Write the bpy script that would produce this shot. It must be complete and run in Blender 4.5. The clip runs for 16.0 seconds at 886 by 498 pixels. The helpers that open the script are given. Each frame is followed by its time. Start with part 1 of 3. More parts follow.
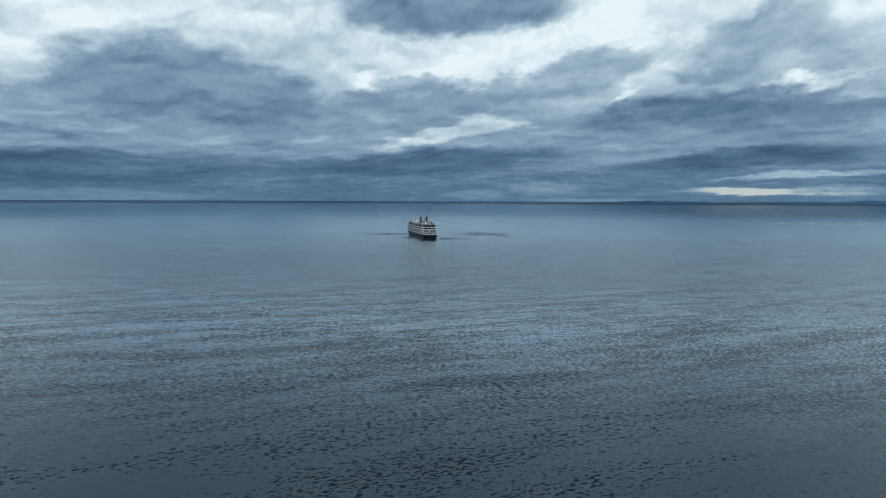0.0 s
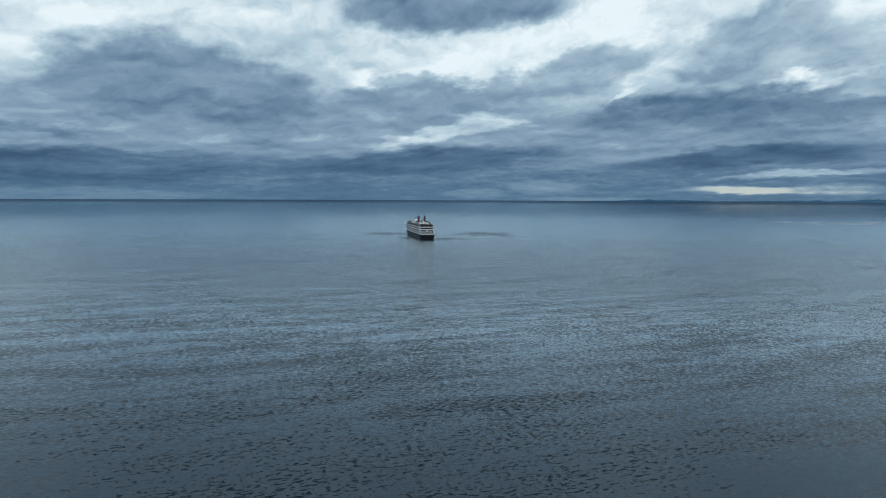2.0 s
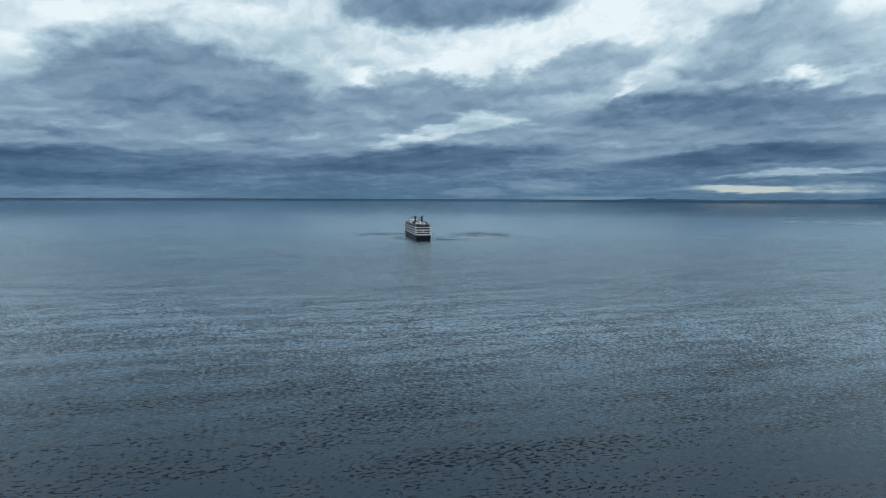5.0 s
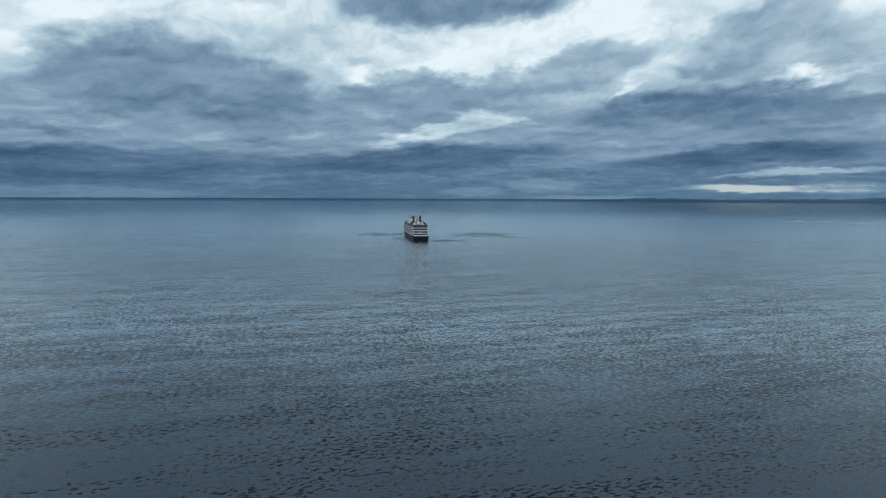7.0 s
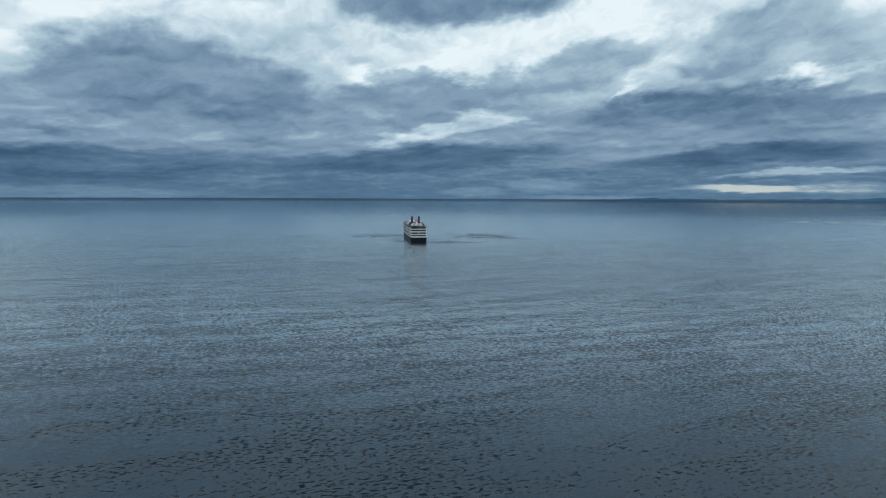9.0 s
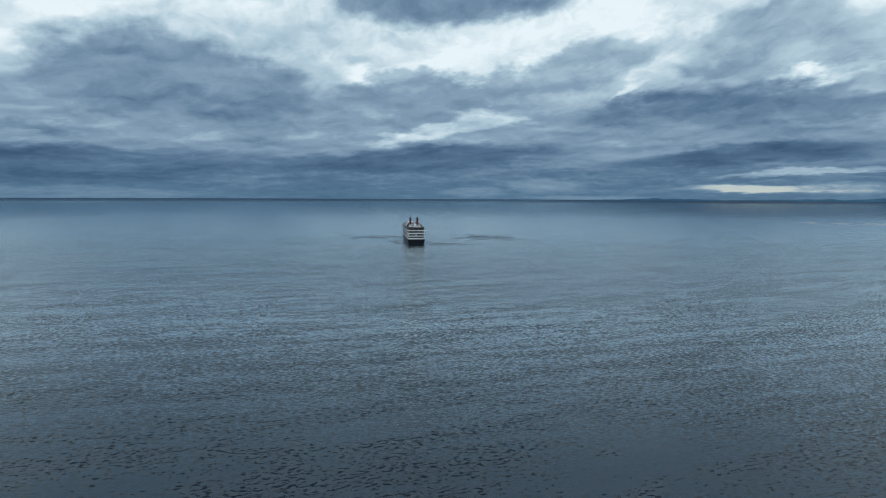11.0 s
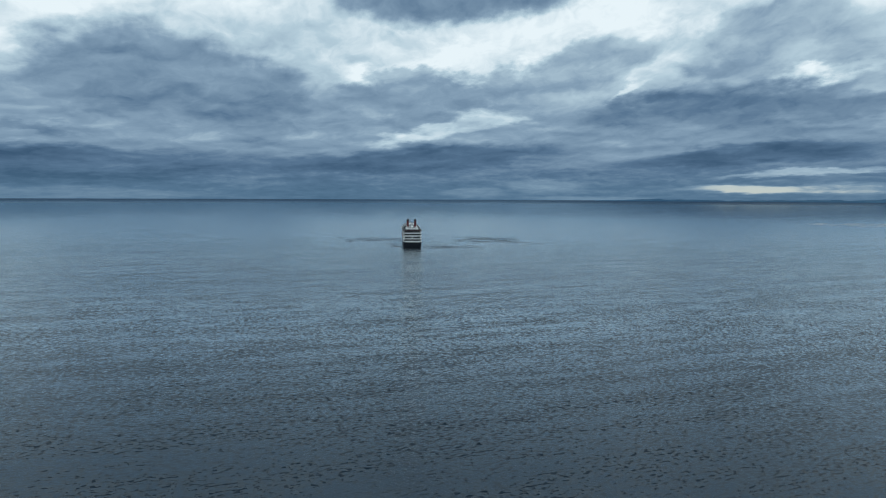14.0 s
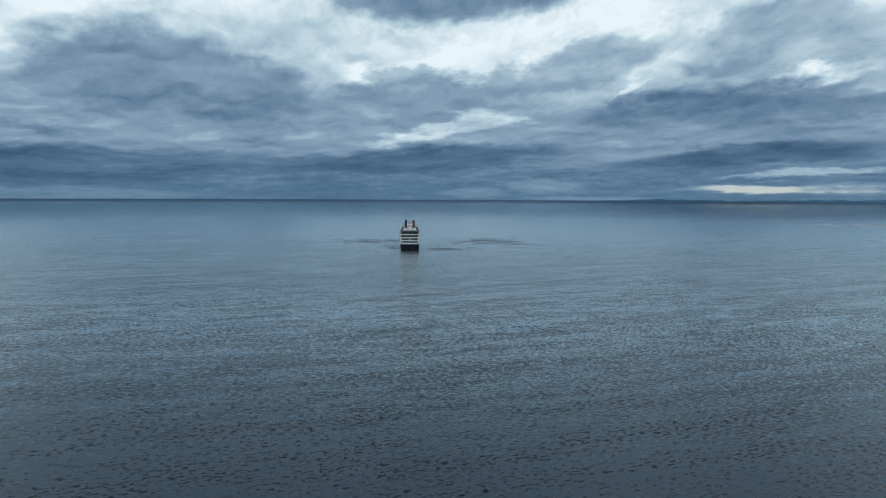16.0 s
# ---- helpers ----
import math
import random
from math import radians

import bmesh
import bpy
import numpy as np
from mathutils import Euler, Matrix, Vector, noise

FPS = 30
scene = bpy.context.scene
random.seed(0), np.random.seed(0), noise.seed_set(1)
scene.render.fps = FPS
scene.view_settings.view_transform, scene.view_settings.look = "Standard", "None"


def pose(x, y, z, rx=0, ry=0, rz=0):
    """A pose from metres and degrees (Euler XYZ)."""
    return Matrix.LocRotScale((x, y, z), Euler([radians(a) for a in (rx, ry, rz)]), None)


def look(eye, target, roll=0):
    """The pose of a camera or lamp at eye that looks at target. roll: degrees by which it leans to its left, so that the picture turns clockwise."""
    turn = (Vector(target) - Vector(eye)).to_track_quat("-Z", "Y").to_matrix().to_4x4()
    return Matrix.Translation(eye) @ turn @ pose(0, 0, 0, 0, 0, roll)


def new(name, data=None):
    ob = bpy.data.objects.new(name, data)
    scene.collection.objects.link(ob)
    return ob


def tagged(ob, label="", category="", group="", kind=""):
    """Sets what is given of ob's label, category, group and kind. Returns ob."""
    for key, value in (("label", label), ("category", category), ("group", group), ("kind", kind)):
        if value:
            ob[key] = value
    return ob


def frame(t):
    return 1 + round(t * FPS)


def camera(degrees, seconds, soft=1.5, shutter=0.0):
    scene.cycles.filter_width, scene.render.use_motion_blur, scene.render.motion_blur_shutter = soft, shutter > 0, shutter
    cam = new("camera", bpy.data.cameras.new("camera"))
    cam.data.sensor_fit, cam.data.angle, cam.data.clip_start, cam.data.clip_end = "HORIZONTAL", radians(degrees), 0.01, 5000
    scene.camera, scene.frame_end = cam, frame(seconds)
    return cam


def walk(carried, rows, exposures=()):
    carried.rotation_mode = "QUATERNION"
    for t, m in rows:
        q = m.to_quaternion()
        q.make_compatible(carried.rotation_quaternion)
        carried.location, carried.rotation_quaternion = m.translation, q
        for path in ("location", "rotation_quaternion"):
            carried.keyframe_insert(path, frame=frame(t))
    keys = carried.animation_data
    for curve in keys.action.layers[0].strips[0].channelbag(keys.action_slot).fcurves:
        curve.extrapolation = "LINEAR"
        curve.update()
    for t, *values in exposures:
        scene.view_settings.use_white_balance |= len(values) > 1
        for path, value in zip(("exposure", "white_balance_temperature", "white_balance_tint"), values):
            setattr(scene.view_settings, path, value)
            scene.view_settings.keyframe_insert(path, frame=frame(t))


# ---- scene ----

# ---- camera: a drone flying straight ahead over the sea, 90 m up ----
EYE_HEIGHT = 90.0
SPEED = 19.8
cam = camera(72, 16.0, soft=1.1)
# seconds, tilt below level in degrees, turn to the left in degrees
PATH = [
    (0.0, 4.70, 0.27), (1.5, 4.77, 0.20), (3.0, 4.87, 0.13), (4.2, 4.89, 0.09), (6.3, 4.95, 0.02),
    (8.0, 4.96, 0.0), (9.2, 4.95, 0.0), (11.3, 4.92, -0.01), (13.5, 4.88, -0.02), (16.0, 4.86, -0.03),
]


def eye(t):
    return (0.0, SPEED * t, EYE_HEIGHT)


walk(cam, [(t, pose(*eye(t), 90 - tilt, 0, turn) @ pose(0, 0, 0, 0, 0, 0.25)) for t, tilt, turn in PATH])

# ---- world, sun ----
SUN_AZIMUTH, SUN_ELEVATION = 75.0, 50.0  # degrees, clockwise from straight ahead


def socket(tree, value, inp):
    """Link a socket or set a value."""
    if isinstance(value, bpy.types.NodeSocket):
        tree.links.new(value, inp)
    else:
        inp.default_value = value


def mathn(tree, op, a, b=0.0, c=0.0, clamp=False):
    n = tree.nodes.new("ShaderNodeMath")
    n.operation, n.use_clamp = op, clamp
    for value, inp in zip((a, b, c), n.inputs):
        socket(tree, value, inp)
    return n.outputs[0]


def vecn(tree, op, a, b=(0, 0, 0), out=0):
    n = tree.nodes.new("ShaderNodeVectorMath")
    n.operation = op
    socket(tree, a, n.inputs[0])
    socket(tree, b, n.inputs[1])
    return n.outputs[out]


def noisen(tree, vector, scale, detail=4.0, rough=0.55, distortion=0.0, color=False):
    n = tree.nodes.new("ShaderNodeTexNoise")
    n.inputs["Scale"].default_value = scale
    n.inputs["Detail"].default_value = detail
    n.inputs["Roughness"].default_value = rough
    n.inputs["Distortion"].default_value = distortion
    tree.links.new(vector, n.inputs["Vector"])
    return n.outputs["Color" if color else "Fac"]


def mapn(tree, vector, loc=(0, 0, 0), turn=0.0, size=(1, 1, 1), kind="TEXTURE"):
    n = tree.nodes.new("ShaderNodeMapping")
    n.vector_type = kind
    tree.links.new(vector, n.inputs[0])
    n.inputs[1].default_value = loc
    n.inputs[2].default_value = (0, 0, radians(turn))
    n.inputs[3].default_value = size
    return n.outputs[0]


def rangen(tree, value, a, b, c=0.0, d=1.0, smooth=True):
    n = tree.nodes.new("ShaderNodeMapRange")
    n.interpolation_type = "SMOOTHSTEP" if smooth else "LINEAR"
    socket(tree, value, n.inputs[0])
    for k, x in enumerate((a, b, c, d)):
        n.inputs[k + 1].default_value = x
    return n.outputs[0]


def rampn(tree, fac, stops):
    n = tree.nodes.new("ShaderNodeValToRGB")
    while len(n.color_ramp.elements) < len(stops):
        n.color_ramp.elements.new(0.5)
    for el, (at, colour) in zip(n.color_ramp.elements, stops):
        el.position, el.color = at, (*colour, 1)
    tree.links.new(fac, n.inputs[0])
    return n.outputs[0]


def mixn(tree, fac, a, b, blend="MIX"):
    n = tree.nodes.new("ShaderNodeMix")
    n.data_type, n.blend_type = "RGBA", blend
    socket(tree, fac, n.inputs[0])
    for value, inp in ((a, n.inputs[6]), (b, n.inputs[7])):
        socket(tree, value if isinstance(value, bpy.types.NodeSocket) else (*value, 1), inp)
    return n.outputs[2]


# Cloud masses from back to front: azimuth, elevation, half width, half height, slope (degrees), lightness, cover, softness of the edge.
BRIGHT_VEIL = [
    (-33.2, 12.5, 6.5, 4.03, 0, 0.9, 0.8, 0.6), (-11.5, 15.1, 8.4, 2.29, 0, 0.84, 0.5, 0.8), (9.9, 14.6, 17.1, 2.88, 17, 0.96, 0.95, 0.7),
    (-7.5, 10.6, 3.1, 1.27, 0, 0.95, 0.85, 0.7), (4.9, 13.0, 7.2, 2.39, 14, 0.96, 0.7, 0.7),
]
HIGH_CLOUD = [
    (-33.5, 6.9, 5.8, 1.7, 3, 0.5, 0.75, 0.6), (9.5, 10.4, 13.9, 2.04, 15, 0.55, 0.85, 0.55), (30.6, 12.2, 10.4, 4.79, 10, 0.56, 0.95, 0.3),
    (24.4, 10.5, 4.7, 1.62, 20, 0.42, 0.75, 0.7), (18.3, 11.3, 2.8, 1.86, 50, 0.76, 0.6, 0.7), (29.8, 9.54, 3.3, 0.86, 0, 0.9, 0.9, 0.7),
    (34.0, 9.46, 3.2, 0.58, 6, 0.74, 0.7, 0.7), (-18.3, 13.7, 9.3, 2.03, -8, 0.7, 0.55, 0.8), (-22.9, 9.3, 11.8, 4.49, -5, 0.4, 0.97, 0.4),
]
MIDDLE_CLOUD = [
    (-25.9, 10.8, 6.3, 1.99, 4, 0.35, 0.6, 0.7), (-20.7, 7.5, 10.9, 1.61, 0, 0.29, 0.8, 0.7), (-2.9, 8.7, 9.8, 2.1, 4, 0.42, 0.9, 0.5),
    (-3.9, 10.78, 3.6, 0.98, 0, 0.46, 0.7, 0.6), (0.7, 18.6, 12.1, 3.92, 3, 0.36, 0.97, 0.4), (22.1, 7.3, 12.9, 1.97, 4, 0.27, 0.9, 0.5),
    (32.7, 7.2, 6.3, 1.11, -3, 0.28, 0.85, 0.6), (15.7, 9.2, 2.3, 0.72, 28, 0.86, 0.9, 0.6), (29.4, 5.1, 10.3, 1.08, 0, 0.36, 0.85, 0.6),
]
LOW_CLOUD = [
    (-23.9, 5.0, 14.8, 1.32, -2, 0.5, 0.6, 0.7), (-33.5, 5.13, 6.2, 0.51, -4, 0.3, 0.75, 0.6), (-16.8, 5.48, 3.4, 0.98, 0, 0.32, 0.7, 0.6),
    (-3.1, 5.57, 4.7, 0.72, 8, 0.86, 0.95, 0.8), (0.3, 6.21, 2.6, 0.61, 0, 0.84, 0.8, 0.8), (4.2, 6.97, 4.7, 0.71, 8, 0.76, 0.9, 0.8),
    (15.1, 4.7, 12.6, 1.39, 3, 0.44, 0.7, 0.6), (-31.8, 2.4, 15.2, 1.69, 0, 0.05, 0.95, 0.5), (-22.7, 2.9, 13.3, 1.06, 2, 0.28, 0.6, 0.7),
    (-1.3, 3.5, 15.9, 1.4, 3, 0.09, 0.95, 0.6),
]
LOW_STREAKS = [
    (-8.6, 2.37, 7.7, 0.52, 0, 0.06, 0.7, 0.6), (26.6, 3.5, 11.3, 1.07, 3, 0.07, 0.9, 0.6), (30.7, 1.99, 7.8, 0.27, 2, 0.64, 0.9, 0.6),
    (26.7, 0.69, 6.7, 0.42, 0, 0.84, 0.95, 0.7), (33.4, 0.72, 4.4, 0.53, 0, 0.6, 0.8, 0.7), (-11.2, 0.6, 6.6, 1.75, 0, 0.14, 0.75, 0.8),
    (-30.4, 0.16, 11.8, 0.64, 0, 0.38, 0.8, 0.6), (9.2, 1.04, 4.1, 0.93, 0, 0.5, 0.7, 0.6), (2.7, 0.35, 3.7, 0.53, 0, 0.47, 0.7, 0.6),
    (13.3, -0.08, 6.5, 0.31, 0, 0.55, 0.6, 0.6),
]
# unseen clouds above the view, added to band and brighten the water's reflections
UNSEEN_OVERHEAD = [(-26.0, 25.0, 9.0, 10.0, 0, 0.66, 0.8, 0.8), (24.0, 25.0, 7.0, 9.0, 0, 0.74, 0.7, 0.8), (40.0, 26.0, 15.0, 18.0, 0, 1.3, 0.9, 0.8)]


def cloud_sky():
    """Node group: the colour of the clouded sky in a direction."""
    g = bpy.data.node_groups.new("clouded_sky", "ShaderNodeTree")
    g.interface.new_socket("Direction", in_out="INPUT", socket_type="NodeSocketVector")
    g.interface.new_socket("Color", in_out="OUTPUT", socket_type="NodeSocketColor")
    gin, gout = g.nodes.new("NodeGroupInput"), g.nodes.new("NodeGroupOutput")
    d = vecn(g, "NORMALIZE", gin.outputs[0])
    sep = g.nodes.new("ShaderNodeSeparateXYZ")
    g.links.new(d, sep.inputs[0])
    x, y, z = sep.outputs
    az = mathn(g, "DEGREES", mathn(g, "ARCTAN2", x, y))
    el = mathn(g, "DEGREES", mathn(g, "ARCSINE", z))

    def plane(a, b):
        comb = g.nodes.new("ShaderNodeCombineXYZ")
        socket(g, a, comb.inputs[0])
        socket(g, b, comb.inputs[1])
        return comb.outputs[0]

    def scaled(v, s):
        n = g.nodes.new("ShaderNodeVectorMath")
        n.operation = "SCALE"
        g.links.new(v, n.inputs[0])
        socket(g, s, n.inputs[3])
        return n.outputs[0]

    # layers flatten towards the horizon, and bands climb gently to one side
    high = mathn(g, "LOGARITHM", mathn(g, "ADD", mathn(g, "MAXIMUM", el, -0.5), 3.2), math.e)
    q = plane(mathn(g, "MULTIPLY", az, 0.11), mathn(g, "MULTIPLY_ADD", az, -0.016, mathn(g, "MULTIPLY", high, 3.2)))
    # ragged edges: shift the masses by noise, less near the horizon
    warp = vecn(g, "SUBTRACT", noisen(g, q, 1.7, 7, 0.58, color=True), (0.5, 0.5, 0.5))
    warp = vecn(g, "MULTIPLY", warp, (9.0, 5.0, 0))
    pw = vecn(g, "ADD", plane(az, el), scaled(warp, rangen(g, el, 0.0, 9.0, 0.16, 1.0, False)))
    total = mathn(g, "ADD", rangen(g, el, 0.5, 6.0, 0.22, 0.50), rangen(g, el, 6.0, 13.0, 0.0, 0.34))
    for a, e, w, h, slope, light, cover, soft in BRIGHT_VEIL + HIGH_CLOUD + MIDDLE_CLOUD + LOW_CLOUD + LOW_STREAKS + UNSEEN_OVERHEAD:
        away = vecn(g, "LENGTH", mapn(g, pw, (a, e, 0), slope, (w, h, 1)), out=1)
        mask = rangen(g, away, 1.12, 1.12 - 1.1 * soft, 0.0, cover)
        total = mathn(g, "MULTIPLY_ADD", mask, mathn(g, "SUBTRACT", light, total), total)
    # billows, lit from above
    fold = scaled(vecn(g, "SUBTRACT", noisen(g, q, 2.2, 3, 0.5, color=True), (0.5, 0.5, 0.5)), 0.5)
    qa = vecn(g, "ADD", q, fold)
    body = noisen(g, qa, 1.6, 5, 0.5)
    above = noisen(g, vecn(g, "ADD", qa, (0.03, 0.16, 0.0)), 1.6, 5, 0.5)
    lit = mathn(g, "SUBTRACT", body, above)
    total = mathn(g, "MULTIPLY_ADD", lit, rangen(g, el, 0.5, 6.0, 0.34, 0.62), total)
    big = mathn(g, "SUBTRACT", noisen(g, vecn(g, "ADD", q, (3.1, 7.7, 0)), 0.9, 5, 0.5, 0.3), 0.5)
    total = mathn(g, "MULTIPLY_ADD", big, 0.30, total)
    # small torn puffs
    puff = mathn(g, "SUBTRACT", noisen(g, vecn(g, "ADD", mapn(g, qa, size=(0.5, 0.8, 1)), (5.0, 2.0, 0)), 3.6, 6, 0.6, 0.4), 0.5)
    total = mathn(g, "MULTIPLY_ADD", puff, 0.15, total)
    # thin level streaks low over the horizon
    streak = mathn(g, "SUBTRACT", noisen(g, plane(mathn(g, "MULTIPLY", az, 0.6), mathn(g, "MULTIPLY", el, 2.4)), 1.2, 6, 0.58, 0.5), 0.5)
    total = mathn(g, "MULTIPLY_ADD", streak, rangen(g, el, 1.0, 4.5, 0.34, 0.0), total)
    # brighter cloud above the view, added to lighten the water and the ship
    total = mathn(g, "ADD", total, rangen(g, el, 17.5, 27.0, 0.0, 0.25))
    # unseen heavier cloud overhead, added to darken the wave faces towards the camera
    total = mathn(g, "SUBTRACT", total, rangen(g, el, 24.0, 60.0, 0.0, 0.70))
    shade = rampn(g, total, [
        (0.0, (0.045, 0.098, 0.175)), (0.22, (0.098, 0.178, 0.285)), (0.5, (0.235, 0.350, 0.470)),
        (0.75, (0.46, 0.610, 0.705)), (0.96, (0.80, 0.905, 0.955))])
    # further lift above the view, added to brighten the water
    shade = scaled(shade, rangen(g, el, 17.0, 34.0, 1.0, 1.22))
    # rain haze along the horizon
    shade = mixn(g, rangen(g, el, 0.2, 3.0, 0.42, 0.0), shade, (0.085, 0.180, 0.275))
    warm = mathn(g, "MULTIPLY", rangen(g, az, 17, 25), rangen(g, el, 2.2, 0.3))
    shade = mixn(g, mathn(g, "MULTIPLY", warm, rangen(g, total, 0.45, 0.8)), shade, (0.54, 0.60, 0.57))
    g.links.new(shade, gout.inputs[0])
    return g


SKY = cloud_sky()
world = bpy.data.worlds.new("overcast_world")
scene.world = world
world.use_nodes = True
wt = world.node_tree
wt.nodes.clear()
coord = wt.nodes.new("ShaderNodeTexCoord")
grp = wt.nodes.new("ShaderNodeGroup")
grp.node_tree = SKY
wt.links.new(coord.outputs["Generated"], grp.inputs[0])
clouds = wt.nodes.new("ShaderNodeBackground")
wt.links.new(grp.outputs[0], clouds.inputs[0])
clear = wt.nodes.new("ShaderNodeBackground")
nishita = wt.nodes.new("ShaderNodeTexSky")
nishita.sky_type, nishita.sun_disc = "NISHITA", False
nishita.sun_elevation, nishita.sun_rotation = radians(SUN_ELEVATION), radians(SUN_AZIMUTH)
wt.links.new(nishita.outputs[0], clear.inputs[0])
clear.inputs[1].default_value = 0.08
both = wt.nodes.new("ShaderNodeMixShader")
both.inputs[0].default_value = 0.12
wt.links.new(clouds.outputs[0], both.inputs[1])
wt.links.new(clear.outputs[0], both.inputs[2])
wout = wt.nodes.new("ShaderNodeOutputWorld")
wt.links.new(both.outputs[0], wout.inputs[0])

sun = new("sun", bpy.data.lights.new("sun", "SUN"))
sun.data.energy, sun.data.angle, sun.data.color = 0.5, radians(20), (1.0, 0.98, 0.95)
sa, se = radians(SUN_AZIMUTH), radians(SUN_ELEVATION)
sun.matrix_world = look((math.sin(sa) * math.cos(se) * 900, math.cos(sa) * math.cos(se) * 900, math.sin(se) * 900), (0, 0, 0))


# ---- materials ----
def material(name):
    m = bpy.data.materials.new(name)
    m.use_nodes = True
    t = m.node_tree
    return m, t, t.nodes["Principled BSDF"]


def painted(name, colour, rough=0.4, wear=0.12, scale=0.25, metal=0.0, streak=1.0):
    """Ship's paint: uneven tone, vertical weather streaks, slight plate relief."""
    m, t, b = material(name)
    co = t.nodes.new("ShaderNodeTexCoord").outputs["Object"]
    n1 = noisen(t, co, scale, 5, 0.6)
    n2 = noisen(t, mapn(t, co, size=(0.8, 0.8, 8)), 1.4, 4, 0.6)
    v = mathn(t, "MULTIPLY_ADD", n1, 0.6, mathn(t, "MULTIPLY", n2, 0.4 * streak))
    dark = tuple(c * (1 - 2.2 * wear) for c in colour)
    light = tuple(min(1, c * (1 + wear)) for c in colour)
    t.links.new(rampn(t, v, [(0.3, dark), (0.62, light)]), b.inputs["Base Color"])
    t.links.new(rangen(t, n1, 0.3, 0.7, rough - 0.08, rough + 0.12), b.inputs["Roughness"])
    b.inputs["Metallic"].default_value = metal
    bump = t.nodes.new("ShaderNodeBump")
    bump.inputs["Strength"].default_value, bump.inputs["Distance"].default_value = 0.15, 0.05
    t.links.new(n2, bump.inputs["Height"])
    t.links.new(bump.outputs[0], b.inputs["Normal"])
    return m


RIPPLE_STEEP, SWELL_LEAN, FAR_LEAN = 0.30, 0.75, 0.12  # slopes of the water's faces


def sea_water():
    """Rippled water on a low swell, calmer offshore, with a breeze far out. The ripples lean: steep, narrow faces
    towards the shore, long gentle backs."""
    m, t, b = material("sea_water")
    geo = t.nodes.new("ShaderNodeTexCoord").outputs["Object"]
    sep = t.nodes.new("ShaderNodeSeparateXYZ")
    t.links.new(geo, sep.inputs[0])
    along = sep.outputs[1]

    def waves(turn, size, scale, detail=2, bend=0.4):
        return noisen(t, mapn(t, geo, turn=turn, size=size), scale, detail, 0.45, bend)

    def slope(n, gain, base=0.0):
        return mathn(t, "MULTIPLY_ADD", mathn(t, "SUBTRACT", n, 0.5), gain, base)

    swell = waves(18, (5.0, 1.0, 1), 0.042, 2, 0.3)
    chop = waves(-6, (2.4, 1.2, 1), 0.13)
    train = waves(12, (3.0, 1.0, 1), 0.16)
    ripple = waves(18, (2.3, 1.0, 1), 0.80, 3, 0.25)
    fine = waves(8, (2.0, 1.0, 1), 1.5, 2, 0.2)
    cross = waves(70, (1.6, 1.0, 1), 0.35)
    gust = noisen(t, mapn(t, geo, turn=9, size=(3.5, 1.0, 1)), 0.006, 4, 0.55, 0.3)
    # lean of the water's face towards the shore, steepest along the crests
    groups = rangen(t, mathn(t, "ADD", mathn(t, "MULTIPLY", swell, 0.7), mathn(t, "MULTIPLY", train, 0.5)), 0.48, 0.72, 0.35, 1.4)
    steep = mathn(t, "MULTIPLY", rangen(t, ripple, 0.46, 0.76, 0.0, RIPPLE_STEEP), groups)
    lean = mathn(t, "MULTIPLY_ADD", mathn(t, "SUBTRACT", swell, 0.5), rangen(t, along, 250.0, 700.0, SWELL_LEAN, SWELL_LEAN * 0.5), steep)
    lean = slope(chop, 0.12, slope(train, 0.45, slope(fine, 1.4, slope(ripple, 1.4, lean))))
    fade = rangen(t, along, 500.0, 1700.0, 1.0, 0.30)
    # the backs of the waves stay gentle
    lean = mathn(t, "MULTIPLY", mathn(t, "SMOOTH_MAX", mathn(t, "SUBTRACT", lean, 0.14), -0.22, 0.08), fade)
    side = mathn(t, "MULTIPLY", slope(cross, 0.25), fade)

    def facing(extra):
        v = t.nodes.new("ShaderNodeCombineXYZ")
        t.links.new(side, v.inputs[0])
        t.links.new(mathn(t, "MULTIPLY", mathn(t, "ADD", lean, extra), -1.0), v.inputs[1])
        v.inputs[2].default_value = 1.0
        return vecn(t, "NORMALIZE", v.outputs[0])

    level = facing(0.0)
    # far off, only the wave faces that lean towards the shore are seen
    seen = facing(rangen(t, along, 600.0, 2600.0, 0.0, FAR_LEAN))
    deep = t.nodes.new("ShaderNodeBsdfDiffuse")
    body = rampn(t, gust, [(0.35, (0.004, 0.013, 0.023)), (0.65, (0.006, 0.016, 0.027))])
    mirror = t.nodes.new("ShaderNodeBsdfGlossy")
    mirror.inputs["Color"].default_value = (0.89, 0.97, 1.0, 1)
    fresnel = t.nodes.new("ShaderNodeFresnel")
    fresnel.inputs["IOR"].default_value = 1.333
    for node, facet in ((deep, level), (mirror, seen), (fresnel, level)):
        t.links.new(facet, node.inputs["Normal"])
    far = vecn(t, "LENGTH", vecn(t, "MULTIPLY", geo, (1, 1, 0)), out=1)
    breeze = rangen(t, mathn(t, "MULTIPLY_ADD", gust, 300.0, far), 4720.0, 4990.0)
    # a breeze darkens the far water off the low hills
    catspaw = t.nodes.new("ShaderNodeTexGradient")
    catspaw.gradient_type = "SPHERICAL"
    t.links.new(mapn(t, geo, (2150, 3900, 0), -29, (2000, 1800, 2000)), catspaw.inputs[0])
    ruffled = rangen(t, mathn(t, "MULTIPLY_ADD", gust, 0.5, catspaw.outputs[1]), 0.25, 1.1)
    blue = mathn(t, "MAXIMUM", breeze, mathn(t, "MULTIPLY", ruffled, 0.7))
    # the weaker sky reflection far out is painted in as dark blue
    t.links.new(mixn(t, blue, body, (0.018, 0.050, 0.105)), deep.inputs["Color"])
